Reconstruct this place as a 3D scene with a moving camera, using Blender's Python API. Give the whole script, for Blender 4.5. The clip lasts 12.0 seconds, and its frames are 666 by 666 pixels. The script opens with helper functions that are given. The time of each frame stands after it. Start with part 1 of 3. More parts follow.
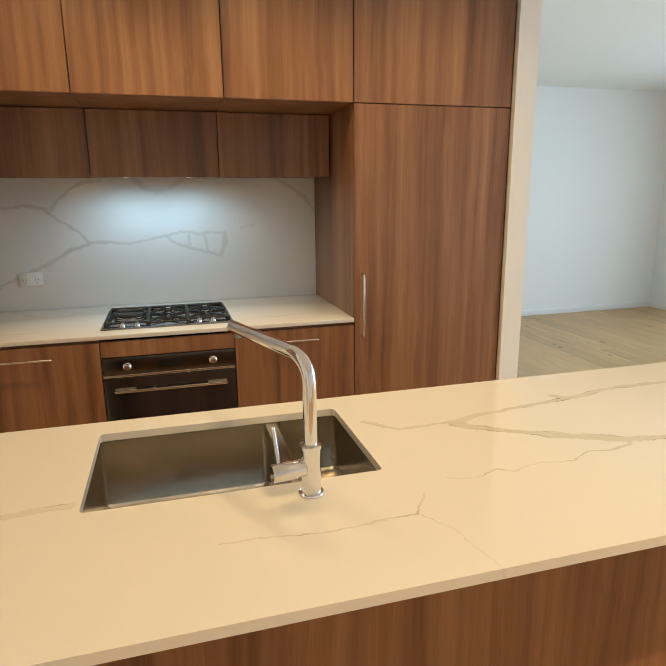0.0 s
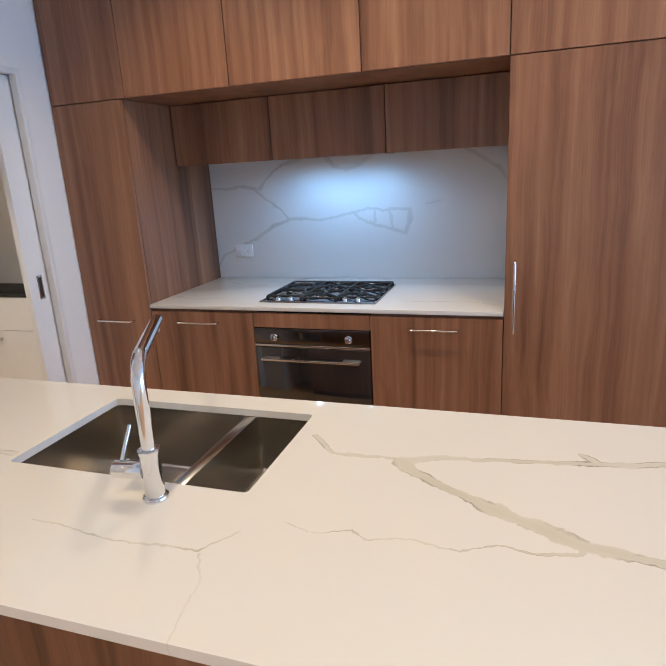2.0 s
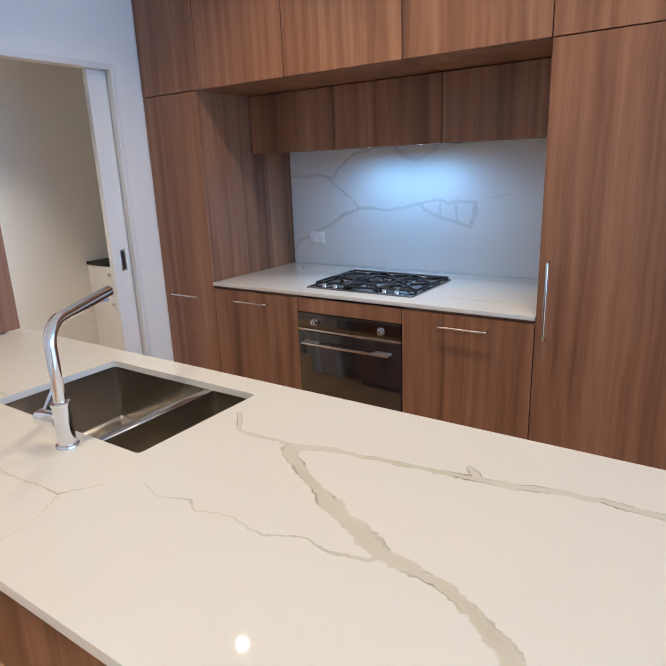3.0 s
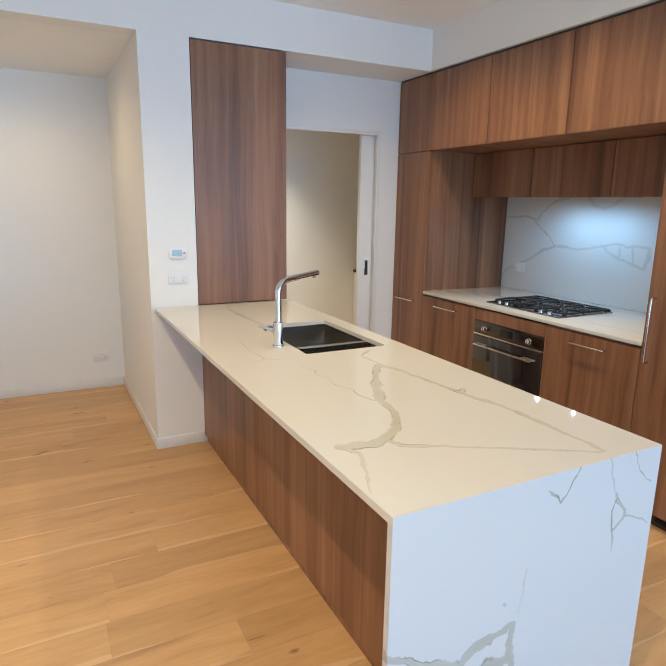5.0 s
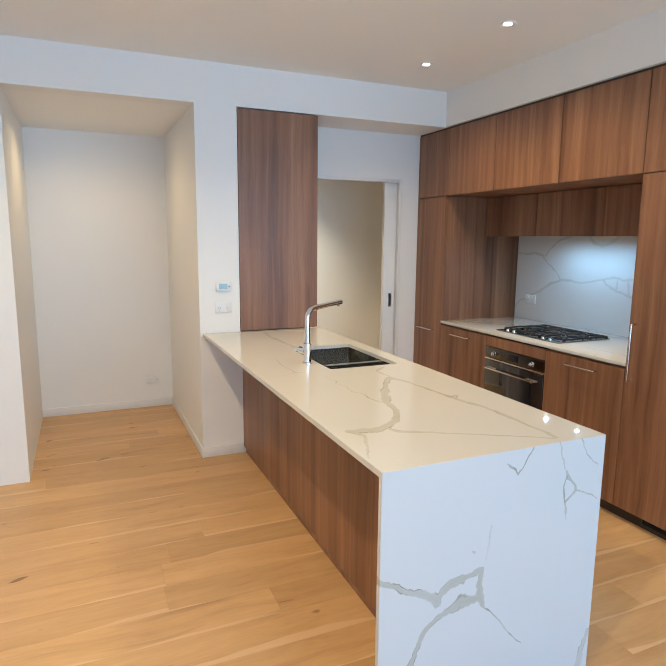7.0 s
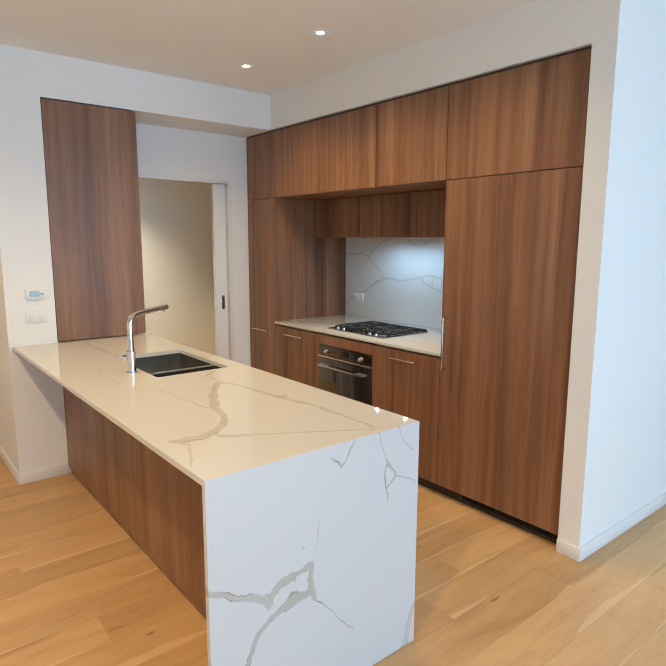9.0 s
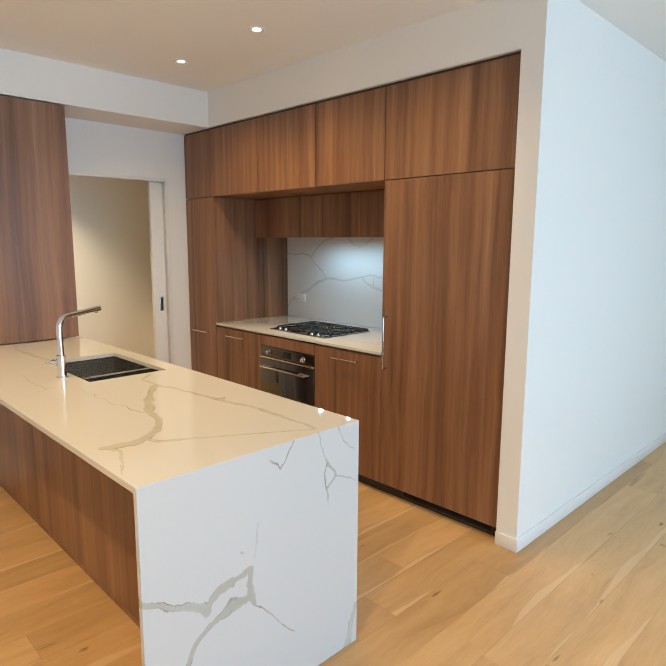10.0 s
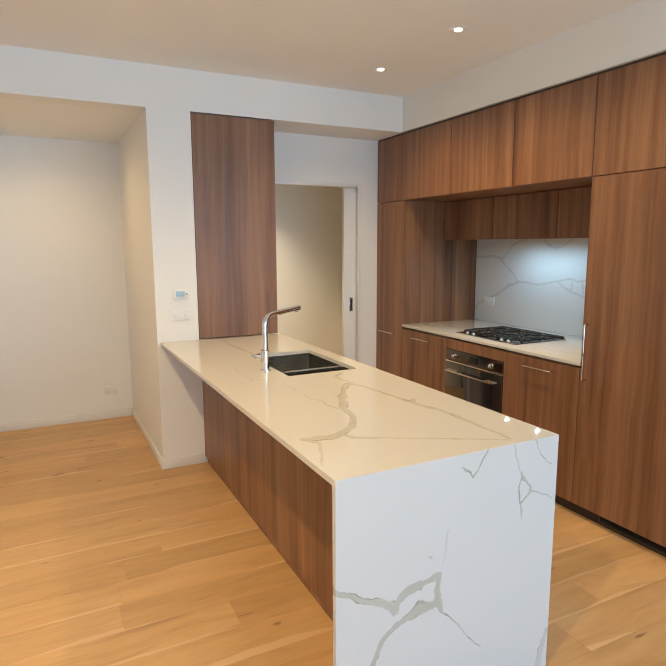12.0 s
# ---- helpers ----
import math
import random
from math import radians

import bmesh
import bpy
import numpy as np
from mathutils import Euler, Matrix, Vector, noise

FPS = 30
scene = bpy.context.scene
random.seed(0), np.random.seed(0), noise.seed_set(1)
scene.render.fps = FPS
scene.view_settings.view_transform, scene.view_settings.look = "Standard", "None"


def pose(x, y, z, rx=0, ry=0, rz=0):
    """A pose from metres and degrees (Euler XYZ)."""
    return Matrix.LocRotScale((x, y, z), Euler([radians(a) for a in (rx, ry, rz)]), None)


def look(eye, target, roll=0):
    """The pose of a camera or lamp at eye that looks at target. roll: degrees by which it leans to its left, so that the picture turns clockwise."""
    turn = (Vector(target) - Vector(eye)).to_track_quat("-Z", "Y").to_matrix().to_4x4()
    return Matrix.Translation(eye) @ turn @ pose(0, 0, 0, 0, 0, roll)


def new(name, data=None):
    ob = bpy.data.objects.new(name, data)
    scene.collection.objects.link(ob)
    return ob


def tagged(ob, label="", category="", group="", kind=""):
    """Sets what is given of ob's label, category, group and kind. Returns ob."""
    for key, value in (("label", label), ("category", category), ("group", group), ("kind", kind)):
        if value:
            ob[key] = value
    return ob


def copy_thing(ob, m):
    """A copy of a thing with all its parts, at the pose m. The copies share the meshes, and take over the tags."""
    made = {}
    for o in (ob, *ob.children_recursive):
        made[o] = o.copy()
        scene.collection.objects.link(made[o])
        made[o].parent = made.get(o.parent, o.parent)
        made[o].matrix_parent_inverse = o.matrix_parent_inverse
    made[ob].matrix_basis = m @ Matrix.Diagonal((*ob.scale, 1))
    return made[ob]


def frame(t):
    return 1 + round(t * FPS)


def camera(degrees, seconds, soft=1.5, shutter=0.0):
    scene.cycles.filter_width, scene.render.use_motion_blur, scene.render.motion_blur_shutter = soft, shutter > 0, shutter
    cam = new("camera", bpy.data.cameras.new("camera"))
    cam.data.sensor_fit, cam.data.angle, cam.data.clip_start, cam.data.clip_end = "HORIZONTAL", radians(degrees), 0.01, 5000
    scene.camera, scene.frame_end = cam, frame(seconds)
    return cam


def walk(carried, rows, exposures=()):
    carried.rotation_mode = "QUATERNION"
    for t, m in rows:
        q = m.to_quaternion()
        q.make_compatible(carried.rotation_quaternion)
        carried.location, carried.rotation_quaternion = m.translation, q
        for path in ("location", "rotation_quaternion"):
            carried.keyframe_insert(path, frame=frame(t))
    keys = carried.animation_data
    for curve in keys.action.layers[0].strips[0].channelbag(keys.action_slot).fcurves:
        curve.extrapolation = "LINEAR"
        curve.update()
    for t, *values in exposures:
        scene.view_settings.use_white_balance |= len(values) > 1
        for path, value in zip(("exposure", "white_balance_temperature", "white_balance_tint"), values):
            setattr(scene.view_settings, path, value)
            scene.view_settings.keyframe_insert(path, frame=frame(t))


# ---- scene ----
cam = camera(60.0, 12.0, soft=1.25)
PATH = [
    (0, (0.028, -2.689, 1.503), (0.556, -0.817, 1.038), -0.6),
    (0.5, (0.169, -2.609, 1.501), (0.269, -0.667, 1.036), 0.2),
    (0.7, (0.242, -2.55, 1.497), (0.219, -0.61, 1.012), 0.6),
    (1, (0.356, -2.491, 1.509), (0.196, -0.565, 0.996), 0.3),
    (1.5, (0.656, -2.495, 1.507), (0.253, -0.611, 0.969), -2.3),
    (2, (0.98, -2.51, 1.531), (0.354, -0.69, 0.988), -3.3),
    (2.5, (1.262, -2.371, 1.507), (0.526, -0.6, 0.94), -2.0),
    (3, (1.484, -2.294, 1.504), (0.399, -0.707, 0.953), -2.2),
    (3.5, (1.731, -2.314, 1.511), (0.286, -1.096, 0.857), 0.7),
    (5.5, (2.857, -2.682, 1.543), (1.094, -1.826, 1.142), 1.1),
    (6, (3.005, -2.749, 1.552), (1.215, -1.94, 1.172), 1.3),
    (6.5, (3.093, -2.738, 1.559), (1.263, -1.998, 1.235), 0.7),
    (8.5, (3.119, -2.667, 1.562), (1.521, -1.506, 1.25), -0.3),
    (9, (3.135, -2.647, 1.563), (1.601, -1.402, 1.251), 0.2),
    (9.5, (3.136, -2.629, 1.564), (1.666, -1.309, 1.258), 0.3),
    (10, (3.141, -2.614, 1.557), (1.731, -1.229, 1.248), 0.3),
    (10.5, (3.143, -2.607, 1.558), (1.77, -1.188, 1.242), 0.5),
    (11, (3.139, -2.617, 1.565), (1.694, -1.271, 1.245), 0.3),
    (11.5, (3.115, -2.632, 1.56), (1.516, -1.473, 1.243), -0.0),
    (12, (3.102, -2.662, 1.56), (1.337, -1.772, 1.258), -0.2),
]
EXPOSURES = [
    (0, -0.47, 7800, 10), (0.5, -0.38, 6350, 12), (1, -0.42, 5800, 14), (1.5, -0.43, 5600, 15), (2.5, -0.42, 5500, 16), (3.5, -0.46, 5250, 11),
    (5.5, -0.44, 6150, 9), (6.5, -0.45, 6150, 9), (8.5, -0.50, 6500, 10), (10.5, -0.50, 7500, 11), (12, -0.49, 7250, 11),
]
walk(cam, [(t, look(eye, target, roll)) for t, eye, target, roll in PATH], EXPOSURES)

# ---- light: daylight through the living-room window, warm downlights, cool hood lamps ----
world = bpy.data.worlds.new("sky")
world.use_nodes = True
scene.world = world
sky = world.node_tree.nodes.new("ShaderNodeTexSky")
sky.sky_type, sky.sun_disc = "NISHITA", False
sky.sun_elevation, sky.sun_rotation = radians(45), radians(200)
world.node_tree.links.new(sky.outputs[0], world.node_tree.nodes["Background"].inputs[0])
world.node_tree.nodes["Background"].inputs[1].default_value = 0.12

DAY, WARM, COOL = (0.42, 0.68, 1.0), (1.0, 0.755, 0.415), (0.36, 0.67, 1.0)


WY = -1.0     # middle of the window


def area_lamp(name, m, w, h, watts, colour):
    d = bpy.data.lights.new(name, "AREA")
    d.shape, d.size, d.size_y, d.energy, d.color = "RECTANGLE", w, h, watts, colour
    o = new(name, d)
    o.matrix_world = m
    return o


def spot_lamp(name, at, watts, colour, degrees, blend, radius):
    d = bpy.data.lights.new(name, "SPOT")
    d.energy, d.color, d.spot_size, d.spot_blend, d.shadow_soft_size = watts, colour, radians(degrees), blend, radius
    o = new(name, d)
    o.matrix_world = pose(*at)
    return o


area_lamp("window_daylight", look((6.14, WY, 1.3), (0, WY, 1.3)), 5.4, 2.2, 265, DAY)
# The third, at x 1.243, is an unseen addition that lifts floor and tall cabinet.
DOWNLIGHTS = [(-0.351, -0.562), (0.446, -0.562), (1.243, -0.562), (0.446, -2.85), (2.45, -2.85)]
for lx, ly in DOWNLIGHTS:
    spot_lamp("downlight_lamp", (lx, ly, 2.692), (44 if lx > 1 else 70) if ly > -1 else (175 if lx > 1 else 125), WARM, 132 if ly > -1 else 150, 1.0 if ly > -1 else 0.75, 0.021)
for lx in (-0.155, 0.155):
    spot_lamp("hood_lamp_light", (lx, 0.49, 1.5965), 12, COOL, 176, 0.7, 0.012)
spot_lamp("laundry_lamp", (-2.2, -0.75, 2.40), 170, (1.0, 0.86, 0.60), 104, 1.0, 0.04)
# Added warm source without a fitting, only to brighten the hall.
spot_lamp("hall_fill", (-1.6, -2.65, 2.41), 26, (1.0, 0.70, 0.34), 170, 1.0, 0.04)


# ---- materials ----
class Shade:
    """A node material with short ways to add nodes."""

    def __init__(self, name, rough=0.5, metal=0.0):
        self.mat = bpy.data.materials.new(name)
        self.mat.use_nodes = True
        self.tree = self.mat.node_tree
        self.bsdf = self.tree.nodes["Principled BSDF"]
        self.bsdf.inputs["Roughness"].default_value = rough
        self.bsdf.inputs["Metallic"].default_value = metal
        self.coords = self.tree.nodes.new("ShaderNodeTexCoord").outputs["Object"]

    def put(self, socket, value):
        if hasattr(value, "is_linked"):
            self.tree.links.new(value, socket)
        else:
            socket.default_value = value

    def math(self, op, a, b=0.0, clamp=False):
        n = self.tree.nodes.new("ShaderNodeMath")
        n.operation, n.use_clamp = op, clamp
        self.put(n.inputs[0], a), self.put(n.inputs[1], b)
        return n.outputs[0]

    def vec(self, op, a, b=(0, 0, 0), scale=None):
        n = self.tree.nodes.new("ShaderNodeVectorMath")
        n.operation = op
        self.put(n.inputs[0], a), self.put(n.inputs[1], b)
        if scale is not None:
            self.put(n.inputs[3], scale)
        return n.outputs[1] if op in ("DOT_PRODUCT", "LENGTH") else n.outputs[0]

    def noise(self, at, scale, detail=3.0, rough=0.5, colour=False):
        n = self.tree.nodes.new("ShaderNodeTexNoise")
        self.put(n.inputs["Vector"], at)
        n.inputs["Scale"].default_value, n.inputs["Detail"].default_value, n.inputs["Roughness"].default_value = scale, detail, rough
        return n.outputs["Color" if colour else "Fac"]

    def ramp(self, fac, stops):
        n = self.tree.nodes.new("ShaderNodeValToRGB")
        self.put(n.inputs[0], fac)
        e = n.color_ramp.elements
        while len(e) < len(stops):
            e.new(0.5)
        for k, (p, c) in zip(e, stops):
            k.position, k.color = p, (*c, 1.0) if len(c) == 3 else c
        return n.outputs[0]

    def grey(self, fac, lo, hi):
        n = self.tree.nodes.new("ShaderNodeMapRange")
        self.put(n.inputs[0], fac)
        n.inputs[1].default_value, n.inputs[2].default_value = 0.25, 0.75
        n.inputs[3].default_value, n.inputs[4].default_value = lo, hi
        return n.outputs[0]

    def mix(self, fac, a, b, blend="MIX"):
        n = self.tree.nodes.new("ShaderNodeMix")
        n.data_type, n.blend_type = "RGBA", blend
        self.put(n.inputs[0], fac)
        self.put(n.inputs[6], (*a, 1) if isinstance(a, tuple) else a)
        self.put(n.inputs[7], (*b, 1) if isinstance(b, tuple) else b)
        return n.outputs[2]

    def bump(self, height, strength, distance=0.002):
        n = self.tree.nodes.new("ShaderNodeBump")
        n.inputs["Strength"].default_value, n.inputs["Distance"].default_value = strength, distance
        self.put(n.inputs["Height"], height)
        self.put(self.bsdf.inputs["Normal"], n.outputs[0])

    def random(self):
        return self.tree.nodes.new("ShaderNodeObjectInfo").outputs["Random"]

    def colour(self, value):
        self.put(self.bsdf.inputs["Base Color"], (*value, 1) if isinstance(value, tuple) else value)
        return self

    def gloss(self, value):
        self.put(self.bsdf.inputs["Roughness"], value)
        return self


def paint(name, colour, rough=0.6):
    """Rolled wall paint with a fine stipple and faint unevenness."""
    s = Shade(name, rough)
    broad = s.noise(s.coords, 1.3, 2)
    s.colour(s.mix(s.grey(broad, 0.0, 0.10), colour, tuple(c * 0.86 for c in colour)))
    s.bump(s.noise(s.coords, 420, 2), 0.12, 0.001)
    return s.mat


def plain(name, colour, rough=0.4, metal=0.0, wear=0.15):
    """Plain plastic, enamel or metal with slight smudging in its gloss."""
    s = Shade(name, rough, metal)
    n = s.noise(s.coords, 18, 4)
    s.colour(s.mix(s.grey(n, 0, 0.12), colour, tuple(c * 0.8 for c in colour)))
    s.gloss(s.grey(n, rough * (1 - wear), rough * (1 + wear)))
    return s.mat


def veneer(name, rough=0.38):
    """Vertical-grain walnut veneer: broad streaks, fine pores."""
    s = Shade(name, rough)
    shift = s.vec("SCALE", (7.3, 3.1, 1.7), scale=s.math("MULTIPLY", s.random(), 9.0))
    at = s.vec("ADD", s.coords, shift)
    wob = s.noise(s.vec("MULTIPLY", at, (1.5, 1.5, 0.9)), 1.7, 3, colour=True)
    at = s.vec("ADD", at, s.vec("MULTIPLY", s.vec("SUBTRACT", wob, (0.5, 0.5, 0.5)), (0.05, 0.05, 0.0)))
    broad = s.noise(s.vec("MULTIPLY", at, (1, 1, 0.032)), 7.5, 3, 0.5)
    mid = s.noise(s.vec("MULTIPLY", at, (1, 1, 0.020)), 26, 3, 0.55)
    fine = s.noise(s.vec("MULTIPLY", at, (1, 1, 0.012)), 240, 3, 0.6)
    f = s.math("ADD", s.math("MULTIPLY", broad, 0.44), s.math("ADD", s.math("MULTIPLY", mid, 0.41), s.math("MULTIPLY", fine, 0.15)))
    c = s.ramp(f, [(0.34, (0.108, 0.044, 0.022)), (0.43, (0.186, 0.083, 0.043)), (0.53, (0.264, 0.126, 0.066)), (0.66, (0.375, 0.196, 0.109))])
    s.colour(c)
    s.gloss(s.grey(mid, rough - 0.05, rough + 0.08))
    s.bump(fine, 0.18, 0.0008)
    return s.mat


def oak():
    """Oiled oak board: long grain along local y, knots, paler sapwood edges; every board differs."""
    s = Shade("oiled_oak", 0.42)
    r = s.random()
    shift = s.vec("SCALE", (5.1, 17.3, 2.3), scale=s.math("MULTIPLY", r, 11.0))
    at = s.vec("ADD", s.coords, shift)
    wob = s.noise(s.vec("MULTIPLY", at, (3, 0.8, 1)), 2.0, 2, colour=True)
    at2 = s.vec("ADD", at, s.vec("MULTIPLY", s.vec("SUBTRACT", wob, (0.5, 0.5, 0.5)), (0.16, 0.0, 0.0)))
    broad = s.noise(s.vec("MULTIPLY", at2, (1, 0.10, 1)), 13, 3)
    fine = s.noise(s.vec("MULTIPLY", at2, (1, 0.03, 1)), 150, 3, 0.6)
    fleck = s.noise(s.vec("MULTIPLY", at2, (1, 0.28, 1)), 38, 3, 0.6)
    f = s.math("ADD", s.math("MULTIPLY", broad, 0.58), s.math("ADD", s.math("MULTIPLY", fine, 0.24), s.math("MULTIPLY", fleck, 0.18)))
    c = s.ramp(f, [(0.27, (0.440, 0.248, 0.108)), (0.45, (0.580, 0.348, 0.160)), (0.60, (0.650, 0.405, 0.196)), (0.76, (0.720, 0.480, 0.255))])
    tone = s.ramp(r, [(0.0, (0.87, 0.85, 0.81)), (0.4, (0.96, 0.95, 0.93)), (1.0, (1.06, 1.05, 1.03))])
    c = s.mix(1.0, c, tone, "MULTIPLY")
    sx = s.tree.nodes.new("ShaderNodeSeparateXYZ")
    s.put(sx.inputs[0], s.coords)
    # pale sapwood along one long edge, widening and tapering off
    drift = s.math("MULTIPLY", s.math("SUBTRACT", s.noise(s.vec("MULTIPLY", at, (0.6, 1, 1)), 1.1, 3), 0.52), 0.17)
    edge = s.math("MULTIPLY", s.math("ADD", sx.outputs[0], drift), 5.0)
    sap = s.ramp(edge, [(0.415, (0, 0, 0)), (0.440, (1, 1, 1))])
    c = s.mix(s.math("MULTIPLY", sap, 0.48), c, (0.78, 0.56, 0.33))
    # long dark mineral streaks and small knots
    streak = s.ramp(s.noise(s.vec("MULTIPLY", at2, (1, 0.10, 1)), 8.0, 2), [(0.69, (0, 0, 0)), (0.78, (1, 1, 1))])
    c = s.mix(s.math("MULTIPLY", streak, 0.5), c, (0.24, 0.125, 0.062))
    knots = s.noise(s.vec("MULTIPLY", at2, (1, 0.36, 1)), 17.0, 1.5)
    k = s.ramp(knots, [(0.725, (0, 0, 0)), (0.775, (1, 1, 1))])
    c = s.mix(s.math("MULTIPLY", k, 0.7), c, (0.105, 0.050, 0.022))
    s.colour(c)
    s.gloss(s.grey(broad, 0.34, 0.50))
    s.bump(fine, 0.15, 0.0008)
    return s.mat


def marble(name, axes, strokes, ground=(0.635, 0.62, 0.585), rough=0.028, fill_tone=(0.44, 0.405, 0.30), fill=0.85, dark=0.8, soft=0.25):
    """Polished engineered stone with drawn-out grey-beige veins. strokes: (half width at the start, at the end, strength, points on the slab)."""
    s = Shade(name, rough)
    warp = s.noise(s.coords, 9, 4, 0.6, colour=True)
    at = s.vec("ADD", s.coords, s.vec("SCALE", s.vec("SUBTRACT", warp, (0.5, 0.5, 0.5)), scale=0.034))
    crackle = s.noise(s.coords, 55, 3, 0.65, colour=True)
    at = s.vec("ADD", at, s.vec("SCALE", s.vec("SUBTRACT", crackle, (0.5, 0.5, 0.5)), scale=0.013))
    sep = s.tree.nodes.new("ShaderNodeSeparateXYZ")
    s.put(sep.inputs[0], at)
    flat = s.tree.nodes.new("ShaderNodeCombineXYZ")
    for i, ax in enumerate(axes):
        s.put(flat.inputs[i], sep.outputs["xyz".index(ax)])
    p = flat.outputs[0]
    swell = s.grey(s.noise(s.coords, 16, 4, 0.65), 0.45, 1.35)
    body, line, wide = None, None, None
    for w0, w1, strength, pts in strokes:
        near, n = None, len(pts) - 1
        for i, (a, b) in enumerate(zip(pts, pts[1:])):
            wa, wb = w0 + (w1 - w0) * i / n, w0 + (w1 - w0) * (i + 1) / n
            ab = Vector((b[0] - a[0], b[1] - a[1], 0))
            pa = s.vec("SUBTRACT", p, (a[0], a[1], 0))
            h = s.math("MULTIPLY", s.vec("DOT_PRODUCT", pa, tuple(ab)), 1 / max(ab.length_squared, 1e-6), clamp=True)
            d = s.vec("LENGTH", s.vec("SUBTRACT", pa, s.vec("SCALE", tuple(ab), scale=h)))
            q = s.math("DIVIDE", d, s.math("ADD", s.math("MULTIPLY", h, wb - wa), wa))
            near = q if near is None else s.math("MINIMUM", near, q)
        q = s.math("DIVIDE", near, swell)
        m = s.ramp(q, [(0.0, (1, 1, 1)), (1.0 - soft, (0.85, 0.85, 0.85)), (1.0, (0, 0, 0))])
        m = s.math("MULTIPLY", m, strength)
        body = m if body is None else s.math("MAXIMUM", body, m)
        if max(w0, w1) < 0.0065:
            e = s.math("MULTIPLY", m, 0.75)
            line = e if line is None else s.math("MAXIMUM", line, e)
        else:
            wide = q if wide is None else s.math("MINIMUM", wide, q)
    rim = s.ramp(wide, [(0.50, (0, 0, 0)), (0.82, (1, 1, 1)), (1.0, (0, 0, 0))])
    line = rim if line is None else s.math("MAXIMUM", line, rim)
    cloud = s.noise(s.coords, 2.4, 4)
    c = s.mix(s.grey(cloud, 0.0, 0.12), ground, tuple(g * v for g, v in zip(ground, (0.87, 0.86, 0.83))))
    c = s.mix(s.math("MULTIPLY", body, s.grey(s.noise(s.coords, 6, 3), fill * 0.55, fill)), c, fill_tone)
    patchy = s.grey(s.noise(s.coords, 13, 3), -0.9 * dark, 1.5 * dark)
    c = s.mix(s.math("MULTIPLY", line, s.math("MAXIMUM", patchy, 0.0), clamp=True), c, (0.20, 0.175, 0.13))
    s.colour(c)
    s.gloss(s.grey(s.noise(s.coords, 9, 3), rough * 0.8, rough * 1.35))
    return s.mat


def brushed(name, colour, rough, stretch):
    s = Shade(name, rough, 1.0)
    n = s.noise(s.vec("MULTIPLY", s.coords, stretch), 90, 3, 0.6)
    s.colour(s.mix(s.grey(n, 0, 0.3), colour, tuple(c * 0.8 for c in colour)))
    s.gloss(s.grey(n, rough * 0.8, rough * 1.3))
    s.bump(n, 0.05, 0.0005)
    return s.mat


def glow(name, colour, strength):
    s = Shade(name)
    s.colour(colour)
    s.put(s.bsdf.inputs["Emission Color"], (*colour, 1))
    s.bsdf.inputs["Emission Strength"].default_value = strength
    return s.mat


WHITE = paint("white_wall_paint", (0.85, 0.845, 0.82))
CEIL = paint("ceiling_paint", (0.89, 0.885, 0.86), 0.75)
TRIM = plain("white_enamel_trim", (0.80, 0.79, 0.77), 0.32)
WOOD = veneer("walnut_veneer")
CARCASS = plain("dark_carcass_edge", (0.060, 0.034, 0.022), 0.6)
KICK = plain("dark_kickboard", (0.030, 0.020, 0.016), 0.5)
OAK = oak()
SUB = plain("subfloor", (0.10, 0.06, 0.035), 0.9)
CHROME = plain("chrome", (0.78, 0.78, 0.79), 0.06, 1.0)
HANDLE = plain("satin_nickel", (0.66, 0.64, 0.61), 0.24, 1.0)
STEEL = plain("satin_steel_sink", (0.54, 0.505, 0.455), 0.20, 1.0, 0.05)
TRAY = brushed("brushed_steel_hob", (0.34, 0.34, 0.35), 0.18, (0.06, 1, 1))
IRON = plain("cast_iron", (0.009, 0.009, 0.010), 0.6)
BLACK = plain("black_enamel", (0.012, 0.012, 0.013), 0.2)
OVEN_GLASS = plain("dark_oven_glass", (0.022, 0.018, 0.017), 0.04)
OVEN_GLASS.node_tree.nodes["Principled BSDF"].inputs["IOR"].default_value = 1.8
OVEN_STEEL = brushed("dark_oven_steel", (0.13, 0.118, 0.112), 0.22, (0.05, 1, 1))
PLASTIC = plain("white_plastic", (0.82, 0.82, 0.81), 0.3)
GREYP = plain("grey_plastic", (0.30, 0.31, 0.33), 0.35)
BRONZE = plain("dark_bronze", (0.09, 0.08, 0.075), 0.35, 0.8)
SCREEN = plain("pale_blue_screen", (0.35, 0.55, 0.68), 0.15)
LAMP = glow("lit_downlight_diffuser", (1.0, 0.86, 0.66), 18.0)
HOODLAMP = glow("lit_hood_diffuser", (0.80, 0.92, 1.0), 4.0)
BRACKET = plain("satin_steel_bracket", (0.62, 0.60, 0.58), 0.38, 1.0)
GLASS = Shade("window_glass", 0.02)
GLASS.bsdf.inputs["Transmission Weight"].default_value = 1.0
GLASS = GLASS.mat

